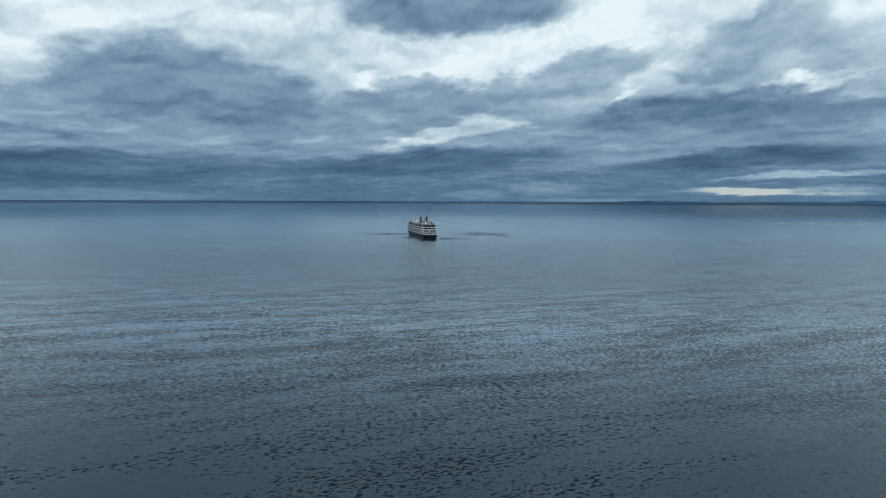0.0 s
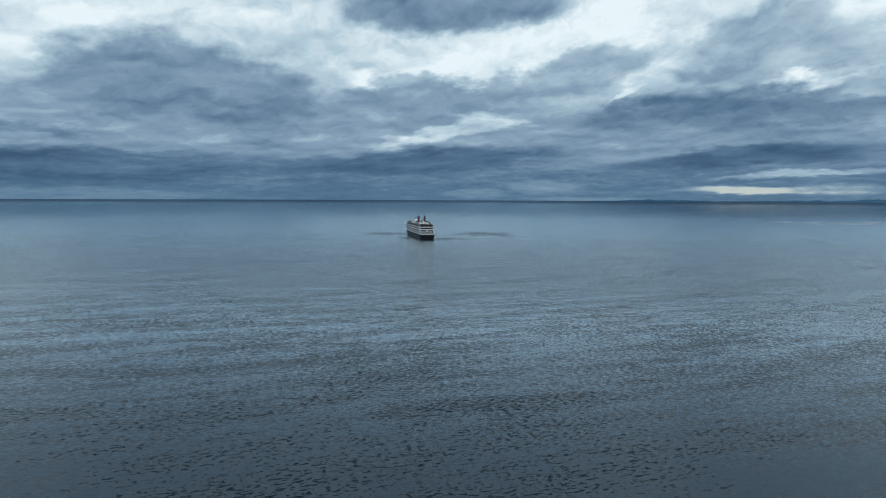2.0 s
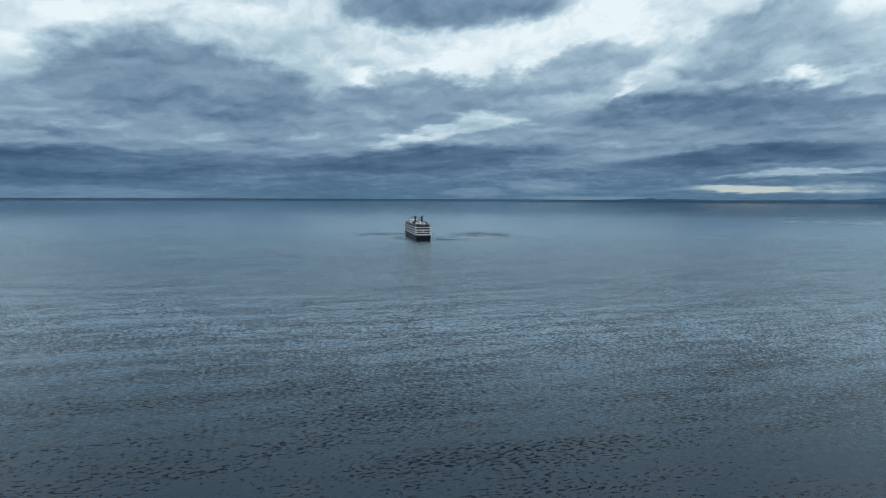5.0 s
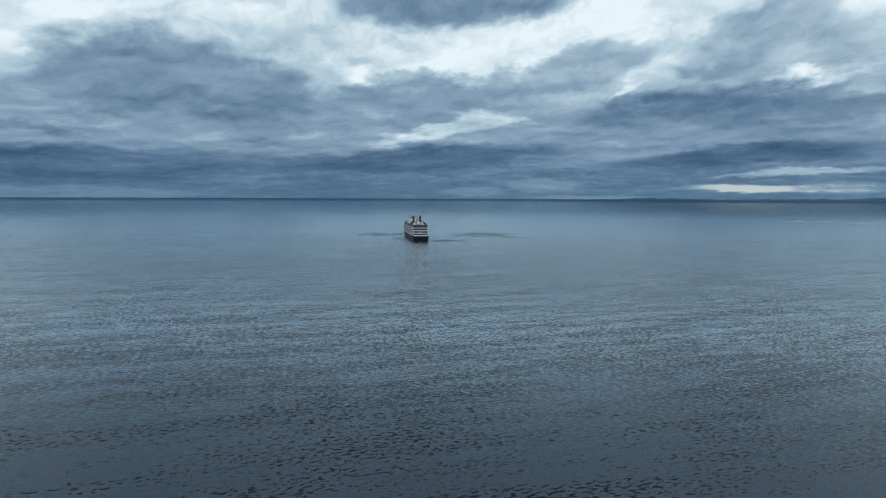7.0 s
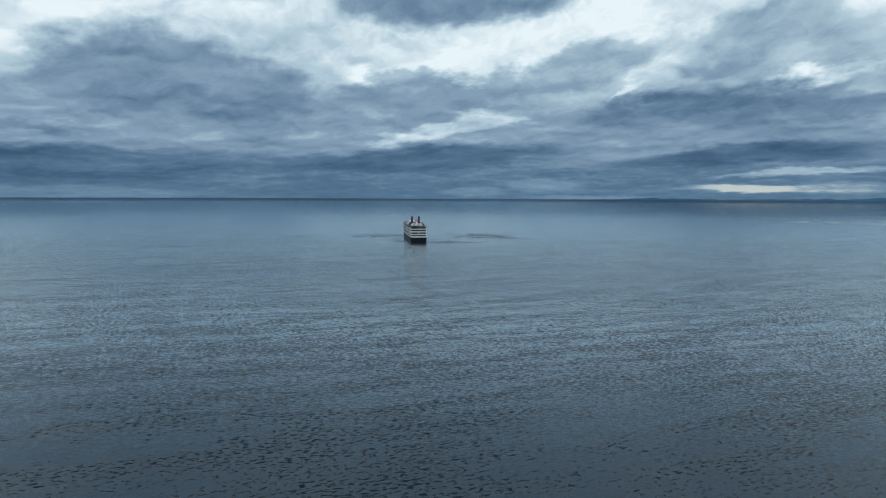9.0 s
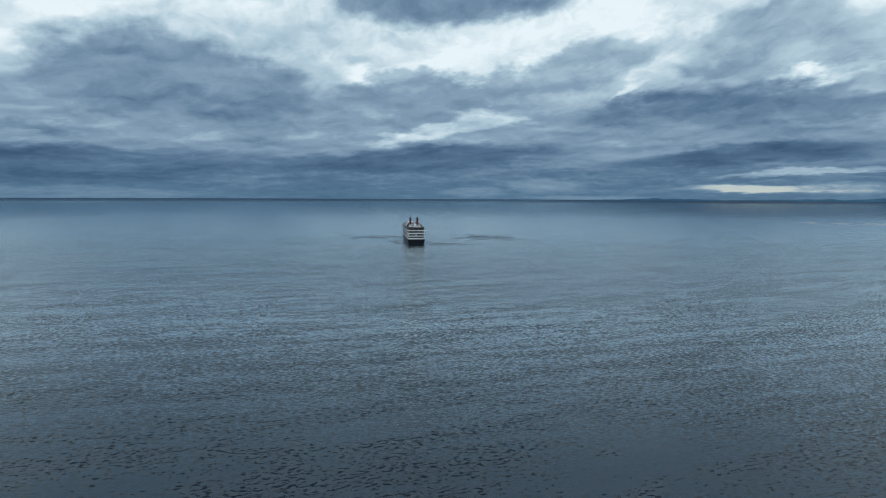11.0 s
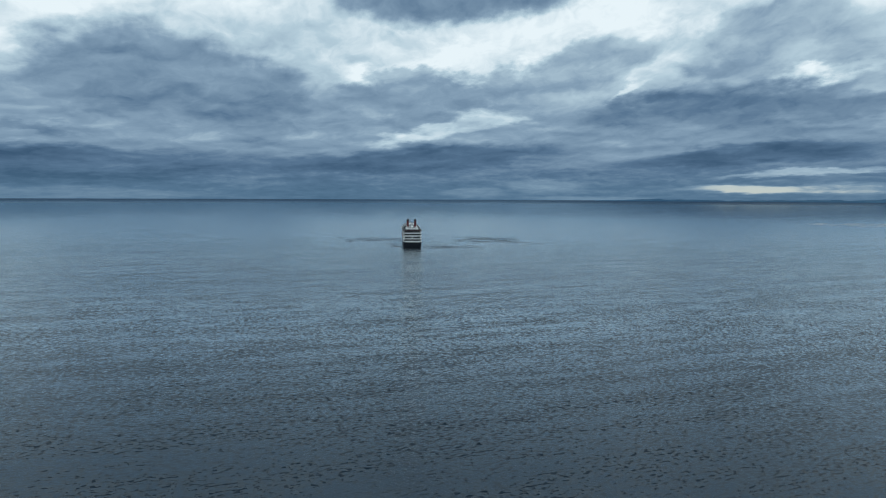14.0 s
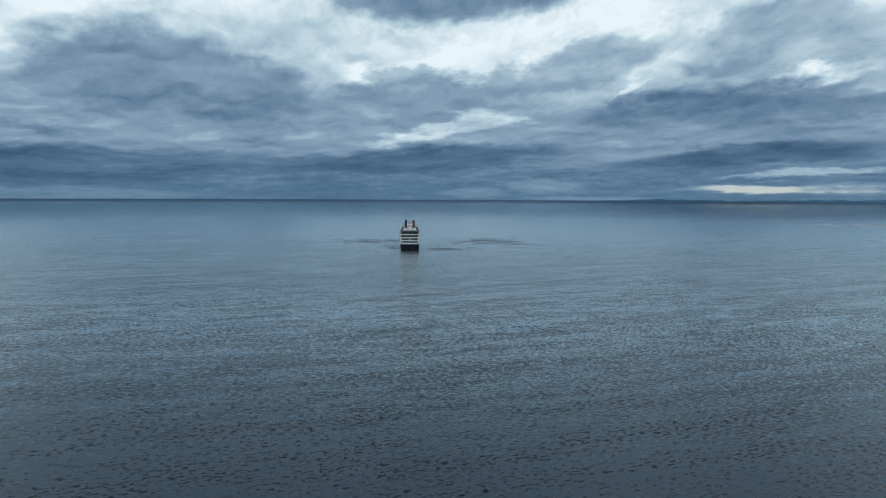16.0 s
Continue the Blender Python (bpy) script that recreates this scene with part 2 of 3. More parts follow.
    rough = mathn(t, "MULTIPLY_ADD", gust, 0.05, rangen(t, along, 350.0, 1500.0, 0.23, 0.21))
    t.links.new(mathn(t, "MULTIPLY_ADD", breeze, 0.25, rough), mirror.inputs["Roughness"])
    gloss = mathn(t, "MULTIPLY", fresnel.outputs[0], rangen(t, breeze, 0.0, 1.0, 1.0, 0.4, False))
    gloss = mathn(t, "MULTIPLY", gloss, rangen(t, ruffled, 0.0, 1.0, 1.0, 0.6, False))
    mix = t.nodes.new("ShaderNodeMixShader")
    t.links.new(gloss, mix.inputs[0])
    t.links.new(deep.outputs[0], mix.inputs[1])
    t.links.new(mirror.outputs[0], mix.inputs[2])
    t.links.new(mix.outputs[0], t.nodes["Material Output"].inputs["Surface"])
    t.nodes.remove(b)
    return m


def glowing_sky():
    m = bpy.data.materials.new("cloud_backdrop")
    m.use_nodes = True
    t = m.node_tree
    t.nodes.clear()
    co = t.nodes.new("ShaderNodeTexCoord").outputs["Object"]
    gr = t.nodes.new("ShaderNodeGroup")
    gr.node_tree = SKY
    t.links.new(co, gr.inputs[0])
    em = t.nodes.new("ShaderNodeEmission")
    t.links.new(gr.outputs[0], em.inputs[0])
    out = t.nodes.new("ShaderNodeOutputMaterial")
    t.links.new(em.outputs[0], out.inputs[0])
    return m


WATER = sea_water()
SKY_GLOW = glowing_sky()
NAVY = painted("navy_hull_paint", (0.006, 0.011, 0.020), 0.55, 0.2)
WHITE = painted("white_ship_paint", (0.78, 0.79, 0.78), 0.42, 0.08)
# window glass, near black so that it also paints in the decks' shade
GLASS_AND_SHADE = painted("dark_glass_and_deck_shade", (0.006, 0.008, 0.010), 0.35, 0.1)
RED = painted("red_funnel_paint", (0.12, 0.012, 0.016), 0.42, 0.12)
BLACK = painted("black_funnel_paint", (0.015, 0.015, 0.017), 0.5, 0.15)
TEAK = painted("weathered_deck_planks", (0.20, 0.15, 0.11), 0.7, 0.15)
GREY = painted("grey_steel", (0.22, 0.24, 0.26), 0.5, 0.12)
MAROON = painted("dark_red_band", (0.045, 0.011, 0.014), 0.45, 0.12)
ORANGE = painted("orange_lifeboat_canopy", (0.20, 0.085, 0.055), 0.45, 0.1)


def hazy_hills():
    m, t, b = material("hillside_with_painted_haze")
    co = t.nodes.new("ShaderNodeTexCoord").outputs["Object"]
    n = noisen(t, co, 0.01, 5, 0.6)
    # distance haze is painted in as a slate-blue base colour
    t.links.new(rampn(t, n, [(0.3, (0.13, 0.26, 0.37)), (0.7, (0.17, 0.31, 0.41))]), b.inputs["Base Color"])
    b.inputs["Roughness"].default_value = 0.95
    return m


def thin_smoke():
    m, t, b = material("thin_smoke")
    co = t.nodes.new("ShaderNodeTexCoord").outputs["Object"]
    n = noisen(t, co, 0.35, 4, 0.6)
    b.inputs["Base Color"].default_value = (0.06, 0.065, 0.07, 1)
    b.inputs["Roughness"].default_value = 1.0
    sep = t.nodes.new("ShaderNodeSeparateXYZ")
    t.links.new(co, sep.inputs[0])
    thin = rangen(t, sep.outputs[0], 0.0, 42.0, 0.10, 0.008, False)
    t.links.new(mathn(t, "MULTIPLY", thin, rangen(t, n, 0.35, 0.65, 0.3, 1.6)), b.inputs["Alpha"])
    return m


def disturbed_water(name, colour, rough, cover, grain, slope, stretch=(5.0, 1.6, 1), breakup=4.2):
    """Broken water with ragged, fading edges; also carries the white painted glints."""
    m, t, b = material(name)
    tc = t.nodes.new("ShaderNodeTexCoord")
    geo = t.nodes.new("ShaderNodeNewGeometry").outputs["Position"]
    uv = mapn(t, tc.outputs["UV"], (0.5, 0.5, 0), 0, (0.5, 0.5, 1))
    ball = t.nodes.new("ShaderNodeTexGradient")
    ball.gradient_type = "SPHERICAL"
    t.links.new(uv, ball.inputs[0])
    streaks = noisen(t, mapn(t, geo, turn=6, size=stretch), grain, 5, 0.65, 0.6)
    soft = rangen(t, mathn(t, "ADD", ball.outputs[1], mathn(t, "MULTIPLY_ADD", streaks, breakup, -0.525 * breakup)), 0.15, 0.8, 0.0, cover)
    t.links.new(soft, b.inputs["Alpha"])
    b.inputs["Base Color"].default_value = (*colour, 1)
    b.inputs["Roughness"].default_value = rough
    b.inputs["IOR"].default_value = 1.333
    bump = t.nodes.new("ShaderNodeBump")
    bump.inputs["Strength"].default_value, bump.inputs["Distance"].default_value = 1.0, slope
    t.links.new(noisen(t, geo, 0.5, 4, 0.6), bump.inputs["Height"])
    t.links.new(bump.outputs[0], b.inputs["Normal"])
    return m


HILLS = hazy_hills()
SMOKE = thin_smoke()
RUFFLED = disturbed_water("ruffled_water", (0.010, 0.036, 0.058), 0.55, 0.42, 0.11, 1.0, (5.0, 1.6, 1), 6.5)
# sun glints painted as white flecks in the base colour
PAINTED_GLINTS = disturbed_water("painted_glint_water", (0.88, 0.90, 0.90), 0.5, 0.42, 0.10, 2.0, (1.6, 12.0, 1), 16.0)


def mesh(name, verts, faces, mat, smooth=False):
    me = bpy.data.meshes.new(name)
    me.from_pydata(verts, [], faces)
    me.materials.append(mat)
    me.update()
    if smooth:
        me.polygons.foreach_set("use_smooth", [True] * len(me.polygons))
    return me


def part(name, bm, mat, parent=None, label=""):
    """Link a bmesh as one mesh object under a thing or a part."""
    bmesh.ops.recalc_face_normals(bm, faces=bm.faces)
    me = bpy.data.meshes.new(name)
    bm.to_mesh(me)
    bm.free()
    me.materials.append(mat)
    ob = new(name, me)
    if parent:
        ob.parent = parent
    return tagged(ob, label, kind="stuff" if name.endswith("_row") else "")


# ---- the sea: one sheet to the horizon ----
SEA_CENTRE, SEA_RADIUS, RIM_START, RIM_RISE = 138.0, 4800.0, 3000.0, 70.0


def sea_level(r):
    """Level water, lifted gently towards the rim so that the sheet's edge stands at the horizon."""
    k = max(0.0, (r - RIM_START) / (SEA_RADIUS - RIM_START))
    return RIM_RISE * k * k


def build_sea():
    radii = [0.0] + [20 * (SEA_RADIUS / 20) ** (k / 120) for k in range(121)]
    seg = 240
    verts, faces = [(0, SEA_CENTRE, 0)], []
    for r in radii[1:]:
        z = sea_level(r)
        verts += [(r * math.sin(a), SEA_CENTRE + r * math.cos(a), z) for a in (2 * math.pi * k / seg for k in range(seg))]
    for k in range(seg):
        faces.append((0, 1 + (k + 1) % seg, 1 + k))
    for j in range(len(radii) - 2):
        for k in range(seg):
            a, b = 1 + j * seg + k, 1 + j * seg + (k + 1) % seg
            faces.append((a, b, b + seg, a + seg))
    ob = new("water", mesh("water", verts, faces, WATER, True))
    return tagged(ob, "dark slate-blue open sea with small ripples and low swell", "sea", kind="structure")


sea = build_sea()

# ---- the cloud deck ahead: a curved shell that drifts with the wind ----
DECK_RADIUS, DECK_HEIGHT = 4860.0, 640.0


def build_clouds():
    verts, faces = [], []
    rows, cols = 82, 96
    for j in range(rows + 1):
        u = radians(-1.0 + 41.0 * j / rows)
        # level overhead, closed down to the horizon far off
        flat = DECK_HEIGHT / max(math.tan(u), 1e-3)
        r = (DECK_RADIUS ** -6 + flat ** -6) ** (-1 / 6)
        for k in range(cols + 1):
            a = radians(-64 + 128 * k / cols)
            verts.append((r * math.sin(a), r * math.cos(a), r * math.tan(u)))
    for j in range(rows):
        for k in range(cols):
            a = j * (cols + 1) + k
            faces.append((a, a + 1, a + cols + 2, a + cols + 1))
    ob = new("backdrop", mesh("backdrop", verts, faces, SKY_GLOW, True))
    return tagged(ob, "overcast sky of layered slate-blue clouds with bright gaps", "sky", kind="structure")


cloud_deck = build_clouds()


# ---- the cruise ship ----
SHIP_ROWS = [  # seconds, midships x, y, heading to the left of straight ahead: it swings on the spot
    (0.0, -62.0, 1452.0, 13.4), (4.0, -62.0, 1452.2, 10.9), (8.0, -62.0, 1452.4, 8.4), (12.0, -62.0, 1452.6, 5.8), (16.0, -61.6, 1452.8, 3.1),
]
DECKS = [  # floor height, aft end, front end, half width, height of the bulwark
    (12.0, -118.0, 96.0, 16.0, 1.3), (16.2, -115.5, 92.0, 16.0, 1.1), (20.9, -112.5, 88.0, 16.0, 1.5), (26.0, -108.0, 82.0, 16.1, 1.0),
]
TOP_DECK = 30.3


def box(bm, x0, x1, y0, y1, z0, z1):
    vs = [bm.verts.new((x, y, z)) for z in (z0, z1) for x, y in ((x0, y0), (x1, y0), (x1, y1), (x0, y1))]
    for f in ((3, 2, 1, 0), (4, 5, 6, 7), (0, 1, 5, 4), (1, 2, 6, 5), (2, 3, 7, 6), (3, 0, 4, 7)):
        bm.faces.new([vs[k] for k in f])


def deck_outline(hw, y0, y1, aft=2.0, fore=9.0):
    """Plan of a deck: chamfered stern corners, rounded front."""
    pts = [(-hw + aft, y0), (hw - aft, y0), (hw - aft * 0.3, y0 + aft * 0.35), (hw, y0 + aft)]
    pts += [(hw * math.cos(a), y1 - fore + fore * math.sin(a)) for a in (radians(15 * k) for k in range(13))]
    return pts + [(-hw, y0 + aft), (-hw + aft * 0.3, y0 + aft * 0.35)]


def slab(bm, outline, z0, z1):
    lo = [bm.verts.new((x, y, z0)) for x, y in outline]
    hi = [bm.verts.new((x, y, z1)) for x, y in outline]
    n = len(outline)
    for k in range(n):
        bm.faces.new((lo[k], lo[(k + 1) % n], hi[(k + 1) % n], hi[k]))
    bm.faces.new(hi)
    bm.faces.new(lo[::-1])


def ring(bm, outline, inner, z0, z1):
    """A wall along an outline, between it and an inner outline."""
    n = len(outline)
    vs = [[bm.verts.new((x, y, z)) for x, y in o] for o, z in ((outline, z0), (outline, z1), (inner, z1), (inner, z0))]
    for a in range(4):
        for k in range(n):
            bm.faces.new((vs[a][k], vs[a][(k + 1) % n], vs[(a + 1) % 4][(k + 1) % n], vs[(a + 1) % 4][k]))


def tube(bm, x, y, z0, z1, r0, r1, seg=10, sy=1.0):
    lo = [bm.verts.new((x + r0 * math.cos(a), y + sy * r0 * math.sin(a), z0)) for a in (2 * math.pi * k / seg for k in range(seg))]
    hi = [bm.verts.new((x + r1 * math.cos(a), y + sy * r1 * math.sin(a), z1)) for a in (2 * math.pi * k / seg for k in range(seg))]
    for k in range(seg):
        bm.faces.new((lo[k], lo[(k + 1) % seg], hi[(k + 1) % seg], hi[k]))
    bm.faces.new(hi)
    bm.faces.new(lo[::-1])


def strut(bm, a, b, r=0.15):
    a, b = Vector(a), Vector(b)
    turn = (b - a).to_track_quat("Z", "Y").to_matrix()
    lo = [bm.verts.new(a + turn @ Vector((r * math.cos(k), r * math.sin(k), 0))) for k in (0, 2.1, 4.2)]
    hi = [bm.verts.new(b + turn @ Vector((r * math.cos(k), r * math.sin(k), 0))) for k in (0, 2.1, 4.2)]
    for k in range(3):
        bm.faces.new((lo[k], lo[(k + 1) % 3], hi[(k + 1) % 3], hi[k]))


def build_hull(root):
    # station: y at waterline, y at deck, half breadth at waterline and at deck, deck height
    stations = [
        (-115.5, -119, 13.2, 15.6, 12.0), (-112, -114, 14.8, 15.9, 12.0), (-100, -100, 15.8, 16, 12.0), (-60, -60, 16, 16, 12.0),
        (0, 0, 16, 16, 12.0), (50, 50, 15.6, 16, 12.1), (75, 76, 13, 15.4, 12.6), (92, 95, 8.5, 13.2, 13.4), (104, 109, 4.2, 9.4, 14.4), (113, 121, 0.4, 1.2, 15.0),
    ]
    bm = bmesh.new()
    rows = []
    for yw, yd, bw, bd, top in stations:
        ring_v = []
        for z, k in ((-3.0, -0.15), (0.0, 0.0), (2.5, 0.2), (5.0, 0.45), (8.5, 0.78), (top, 1.0)):
            b = bw + (bd - bw) * max(0, k) ** 0.8 - (1.5 if z < 0 else 0)
            ring_v.append((max(0.2, b), yw + (yd - yw) * max(0, k), z))
        rows.append([bm.verts.new(p) for p in ring_v] + [bm.verts.new((-x, y, z)) for x, y, z in reversed(ring_v)])
    for a, b in zip(rows, rows[1:]):
        for k in range(11):
            bm.faces.new((a[k], a[k + 1], b[k + 1], b[k]))
    bm.faces.new(rows[0])
    bm.faces.new(rows[-1][::-1])
    hull = part("hull", bm, NAVY, root, "dark navy painted steel hull")
    # a row of portholes along each side, and the stern doors
    bm = bmesh.new()
    for side in (-1, 1):
        for k in range(44):
            y = -96 + 3.4 * k
            box(bm, *sorted((side * 15.95, side * 16.05)), y, y + 0.7, 6.8, 7.5)
    part("porthole_row", bm, GLASS_AND_SHADE, hull, "small dark round windows")
    bm = bmesh.new()
    box(bm, -13.8, 13.8, -119.3, -118.6, 11.3, 11.9)
    part("rubbing_strake", bm, WHITE, hull, "thin white band along the stern")
    for x in (-9.5, -5.0, 4.0, 8.6):
        bm = bmesh.new()
        box(bm, x - 1.2, x + 1.2, -118.6, -117.0, 7.6, 9.4)
        part("mooring_opening", bm, BLACK, hull, "dark mooring opening")


def build_decks(root):
    for level, (z, y0, y1, hw, bulwark) in enumerate(DECKS):
        top = DECKS[level + 1][0] if level < 3 else TOP_DECK
        outline = deck_outline(hw, y0, y1)
        bm = bmesh.new()
        slab(bm, outline, z, z + 0.45)
        deck = part("deck", bm, WHITE, root)
        inner = deck_outline(hw - 0.25, y0 + 0.25, y1 - 0.25)
        bm = bmesh.new()
        ring(bm, outline, inner, z + 0.45, z + 0.45 + bulwark)
        part("bulwark", bm, WHITE, deck)
        bm = bmesh.new()
        slab(bm, deck_outline(hw - 0.4, y0 + 0.4, y0 + 22, fore=1.0), z + 0.45, z + 0.5)
        part("deck_planking", bm, TEAK, deck, "weathered teak planking")
        wall_aft = y0 + 3.6
        bm = bmesh.new()
        slab(bm, deck_outline(hw - 0.9, wall_aft, y1 - 2, aft=0.5), z + 0.45, top)
        house = part("deckhouse", bm, WHITE, root, "white painted steel deckhouse")
        # windows, enlarged to paint in the shade of the open decks: one mesh for each face
        sill, head = z + 0.45 + bulwark * 0.6, top - 0.06
        bm = bmesh.new()
        panes = ((-13.6, -7.0), (-6.7, -1.2), (1.2, 6.7), (7.0, 13.6)) if level == 1 else ((-14.5, -4.6), (-4.45, 4.45), (4.6, 14.5))
        for x0, x1 in panes:
            box(bm, x0, x1, wall_aft - 0.08, wall_aft + 0.2, sill, head)
        part("stern_dark_pane_row", bm, GLASS_AND_SHADE, house, "dark panes for stern windows and shaded open decks")
        for side in (-1, 1):
            bm = bmesh.new()
            y = wall_aft + 6
            while y < y1 - 16:
                box(bm, *sorted((side * (hw - 1.0), side * (hw - 0.82))), y, y + 2.5, sill, head)
                y += 2.7
            part("side_dark_pane_row", bm, GLASS_AND_SHADE, house, "dark panes for cabin windows and shaded balconies")
        # stanchions that carry the deck above
        bm = bmesh.new()
        for k in range(4):
            x = -13.5 + 27 * k / 3
            tube(bm, x, y0 + 0.7, z + 0.45, top, 0.10, 0.10, 6)
        part("stanchion_row", bm, WHITE, deck, "white deck stanchions")
    outline = deck_outline(16.7, -104.5, 78)
    bm = bmesh.new()
    slab(bm, outline, TOP_DECK, TOP_DECK + 0.4)
    deck = part("top_deck", bm, MAROON, root)
    bm = bmesh.new()
    ring(bm, outline, deck_outline(16.4, -104.2, 77.7), TOP_DECK + 0.4, TOP_DECK + 1.15)
    part("top_rail", bm, MAROON, deck, "dark red band round the top deck")
    bm = bmesh.new()
    slab(bm, deck_outline(16.2, -104.0, 77.5), TOP_DECK + 0.4, TOP_DECK + 0.5)
    part("deck_coating", bm, GREY, deck, "grey deck coating")
    for side in (-1, 1):
        bm = bmesh.new()
        for k in range(26):
            y = -78 + 5.0 * k
            box(bm, *sorted((side * 15.6, side * 15.75)), y, y + 4.6, TOP_DECK + 0.5, TOP_DECK + 3.1)
        part("wind_screen", bm, GLASS_AND_SHADE, deck, "dark glass wind screens")
        bm = bmesh.new()
        for k in range(27):
            box(bm, *sorted((side * 15.5, side * 15.85)), -78.3 + 5.0 * k, -78.0 + 5.0 * k, TOP_DECK + 0.5, TOP_DECK + 3.3)
        box(bm, *sorted((side * 15.5, side * 15.85)), -78.3, 52.0, TOP_DECK + 3.1, TOP_DECK + 3.35)
        part("screen_frame", bm, WHITE, deck, "white wind screen frame")


def build_top(root):
    bm = bmesh.new()
    slab(bm, deck_outline(11.0, -78, 66, 4, 8), TOP_DECK + 0.5, 33.4)
    upper = part("upper_house", bm, WHITE, root)
    for side in (-1, 1):
        bm = bmesh.new()
        for k in range(46):
            box(bm, *sorted((side * 10.9, side * 11.08)), -70 + 2.9 * k, -74 + 2.9 * k, 31.0, 32.4)
        part("side_dark_pane_row", bm, GLASS_AND_SHADE, upper, "dark windows")
    bm = bmesh.new()
    for k in range(9):
        box(bm, -7.1 + 1.6 * k, -5.7 + 1.6 * k, -78.1, -77.8, 31.0, 33.1)
    part("stern_dark_pane_row", bm, GLASS_AND_SHADE, upper, "dark glazed windows")
    # stepped casing below the funnels
    bm = bmesh.new()
    slab(bm, deck_outline(10.6, -66, -22, 2, 4), 33.4, 35.0)
    casing = part("funnel_casing", bm, WHITE, root, "white stepped funnel casing")
    bm = bmesh.new()
    slab(bm, deck_outline(3.6, -60, -30, 1, 3), 35.0, 38.4)
    part("casing_top", bm, GREY, casing, "grey upper casing")
    bm = bmesh.new()
    for k in range(7):
        box(bm, -8.6 + 2.5 * k, -6.6 + 2.5 * k, -66.12, -65.8, 33.7, 34.8)
    part("louvre_row", bm, BLACK, casing, "dark ventilation louvres")
    for sx in (-6.9, 6.9):
        bm = bmesh.new()
        tube(bm, sx, -45, 34.8, 45.6, 2.2, 2.05, 20, 2.2)
        funnel = part("funnel", bm, RED, root, "dark red oval funnel with black top")
        bm = bmesh.new()
        tube(bm, sx, -45, 45.6, 48.0, 2.18, 2.16, 20, 2.2)
        part("funnel_cap", bm, BLACK, funnel, "black funnel top")
        bm = bmesh.new()
        tube(bm, sx, -45, 39.6, 40.3, 2.24, 2.24, 20, 2.2)
        part("funnel_band", bm, MAROON, funnel, "darker red band")
        for dx, dy in ((-0.8, -2.2), (0.8, -2.2), (-0.8, 0), (0.8, 0), (0, 2.2)):
            bm = bmesh.new()
            tube(bm, sx + dx, -45 + dy, 47.8, 49.2, 0.5, 0.45, 8)
            part("exhaust_pipe", bm, BLACK, funnel)
    # lattice mast between the funnels
    bm = bmesh.new()
    legs = [(sx * 3.2, -58 + sy * 2.0) for sx, sy in ((-1, -1), (1, -1), (1, 1), (-1, 1))]
    for k in range(4):
        x0, y0 = legs[k]
        x1, y1 = legs[(k + 1) % 4]
        strut(bm, (x0, y0, 36), (x0 * 0.2, -58 + (y0 + 58) * 0.2, 44), 0.28)
        strut(bm, (x0, y0, 36), (x1 * 0.6, -58 + (y1 + 58) * 0.6, 40), 0.2)
        strut(bm, (x0 * 0.6, -58 + (y0 + 58) * 0.6, 40), (x1 * 0.2, -58 + (y1 + 58) * 0.2, 44), 0.2)
    part("lattice_mast", bm, GREY, root, "grey lattice mast")
    for x, y, z, r in ((0.0, -70.0, 36.2, 2.3), (-9.0, -72.0, 35.2, 1.5), (9.0, -72.0, 35.2, 1.5), (-7.5, 30.0, 35.4, 2.0)):
        bm = bmesh.new()
        bmesh.ops.create_icosphere(bm, subdivisions=2, radius=r, matrix=Matrix.Translation((x, y, z)))
        tube(bm, x, y, 33.0, z - r * 0.6, r * 0.55, r * 0.6, 10)
        part("radome", bm, WHITE, root, "white satellite dome")
    # forward mast
    bm = bmesh.new()
    tube(bm, 0, 56, 33.0, 46.5, 1.1, 0.35, 8)
    for z, w in ((38.5, 3.6), (41.5, 2.6), (44.0, 1.6)):
        box(bm, -w, w, 55.7, 56.3, z, z + 0.35)
    part("mast", bm, GREY, root, "grey signal mast")
    # raked dark braces from the deck edge up to the casing
    for side in (-1, 1):
        bm = bmesh.new()
        for y in (-84, -72, -60, -48):
            strut(bm, (side * 15.9, y, TOP_DECK + 1), (side * 10.2, y + 8, 37.4), 0.8)
        strut(bm, (side * 10.2, -76, 37.4), (side * 10.2, -40, 37.4), 0.45)
        part("awning_frame", bm, BLACK, root, "dark raked awning frame")
        bm = bmesh.new()
        box(bm, *sorted((side * 11.2, side * 15.4)), -96, -52, 32.3, 32.7)
        part("sun_awning", bm, BLACK, root, "dark canvas sun awning")
    # sun canopy and pool housing on the aft top deck
    bm = bmesh.new()
    slab(bm, deck_outline(6.0, -99, -90, 2, 3), TOP_DECK + 0.5, 32.4)
    part("pool_bar", bm, WHITE, root, "white pool bar house")
    # observation lounge ahead, with a raked glass front, and its roof equipment
    bm = bmesh.new()
    slab(bm, deck_outline(13.4, 8, 74, 3, 10), TOP_DECK + 0.5, 35.2)
    lounge = part("observation_lounge", bm, WHITE, root, "white observation lounge with dark windows")
    bm = bmesh.new()
    slab(bm, deck_outline(13.55, 12, 73.2, 3, 10.1), 32.2, 34.4)
    part("window_band", bm, GLASS_AND_SHADE, lounge, "dark band of lounge windows")
    bm = bmesh.new()
    slab(bm, deck_outline(14.0, 7.2, 74.6, 3, 10.4), 35.2, 35.6)
    part("lounge_roof", bm, GREY, lounge, "grey lounge roof")
    bm = bmesh.new()
    slab(bm, deck_outline(6.5, 24, 50, 2, 5), 35.6, 38.2)
    part("wheelhouse_top", bm, WHITE, lounge)
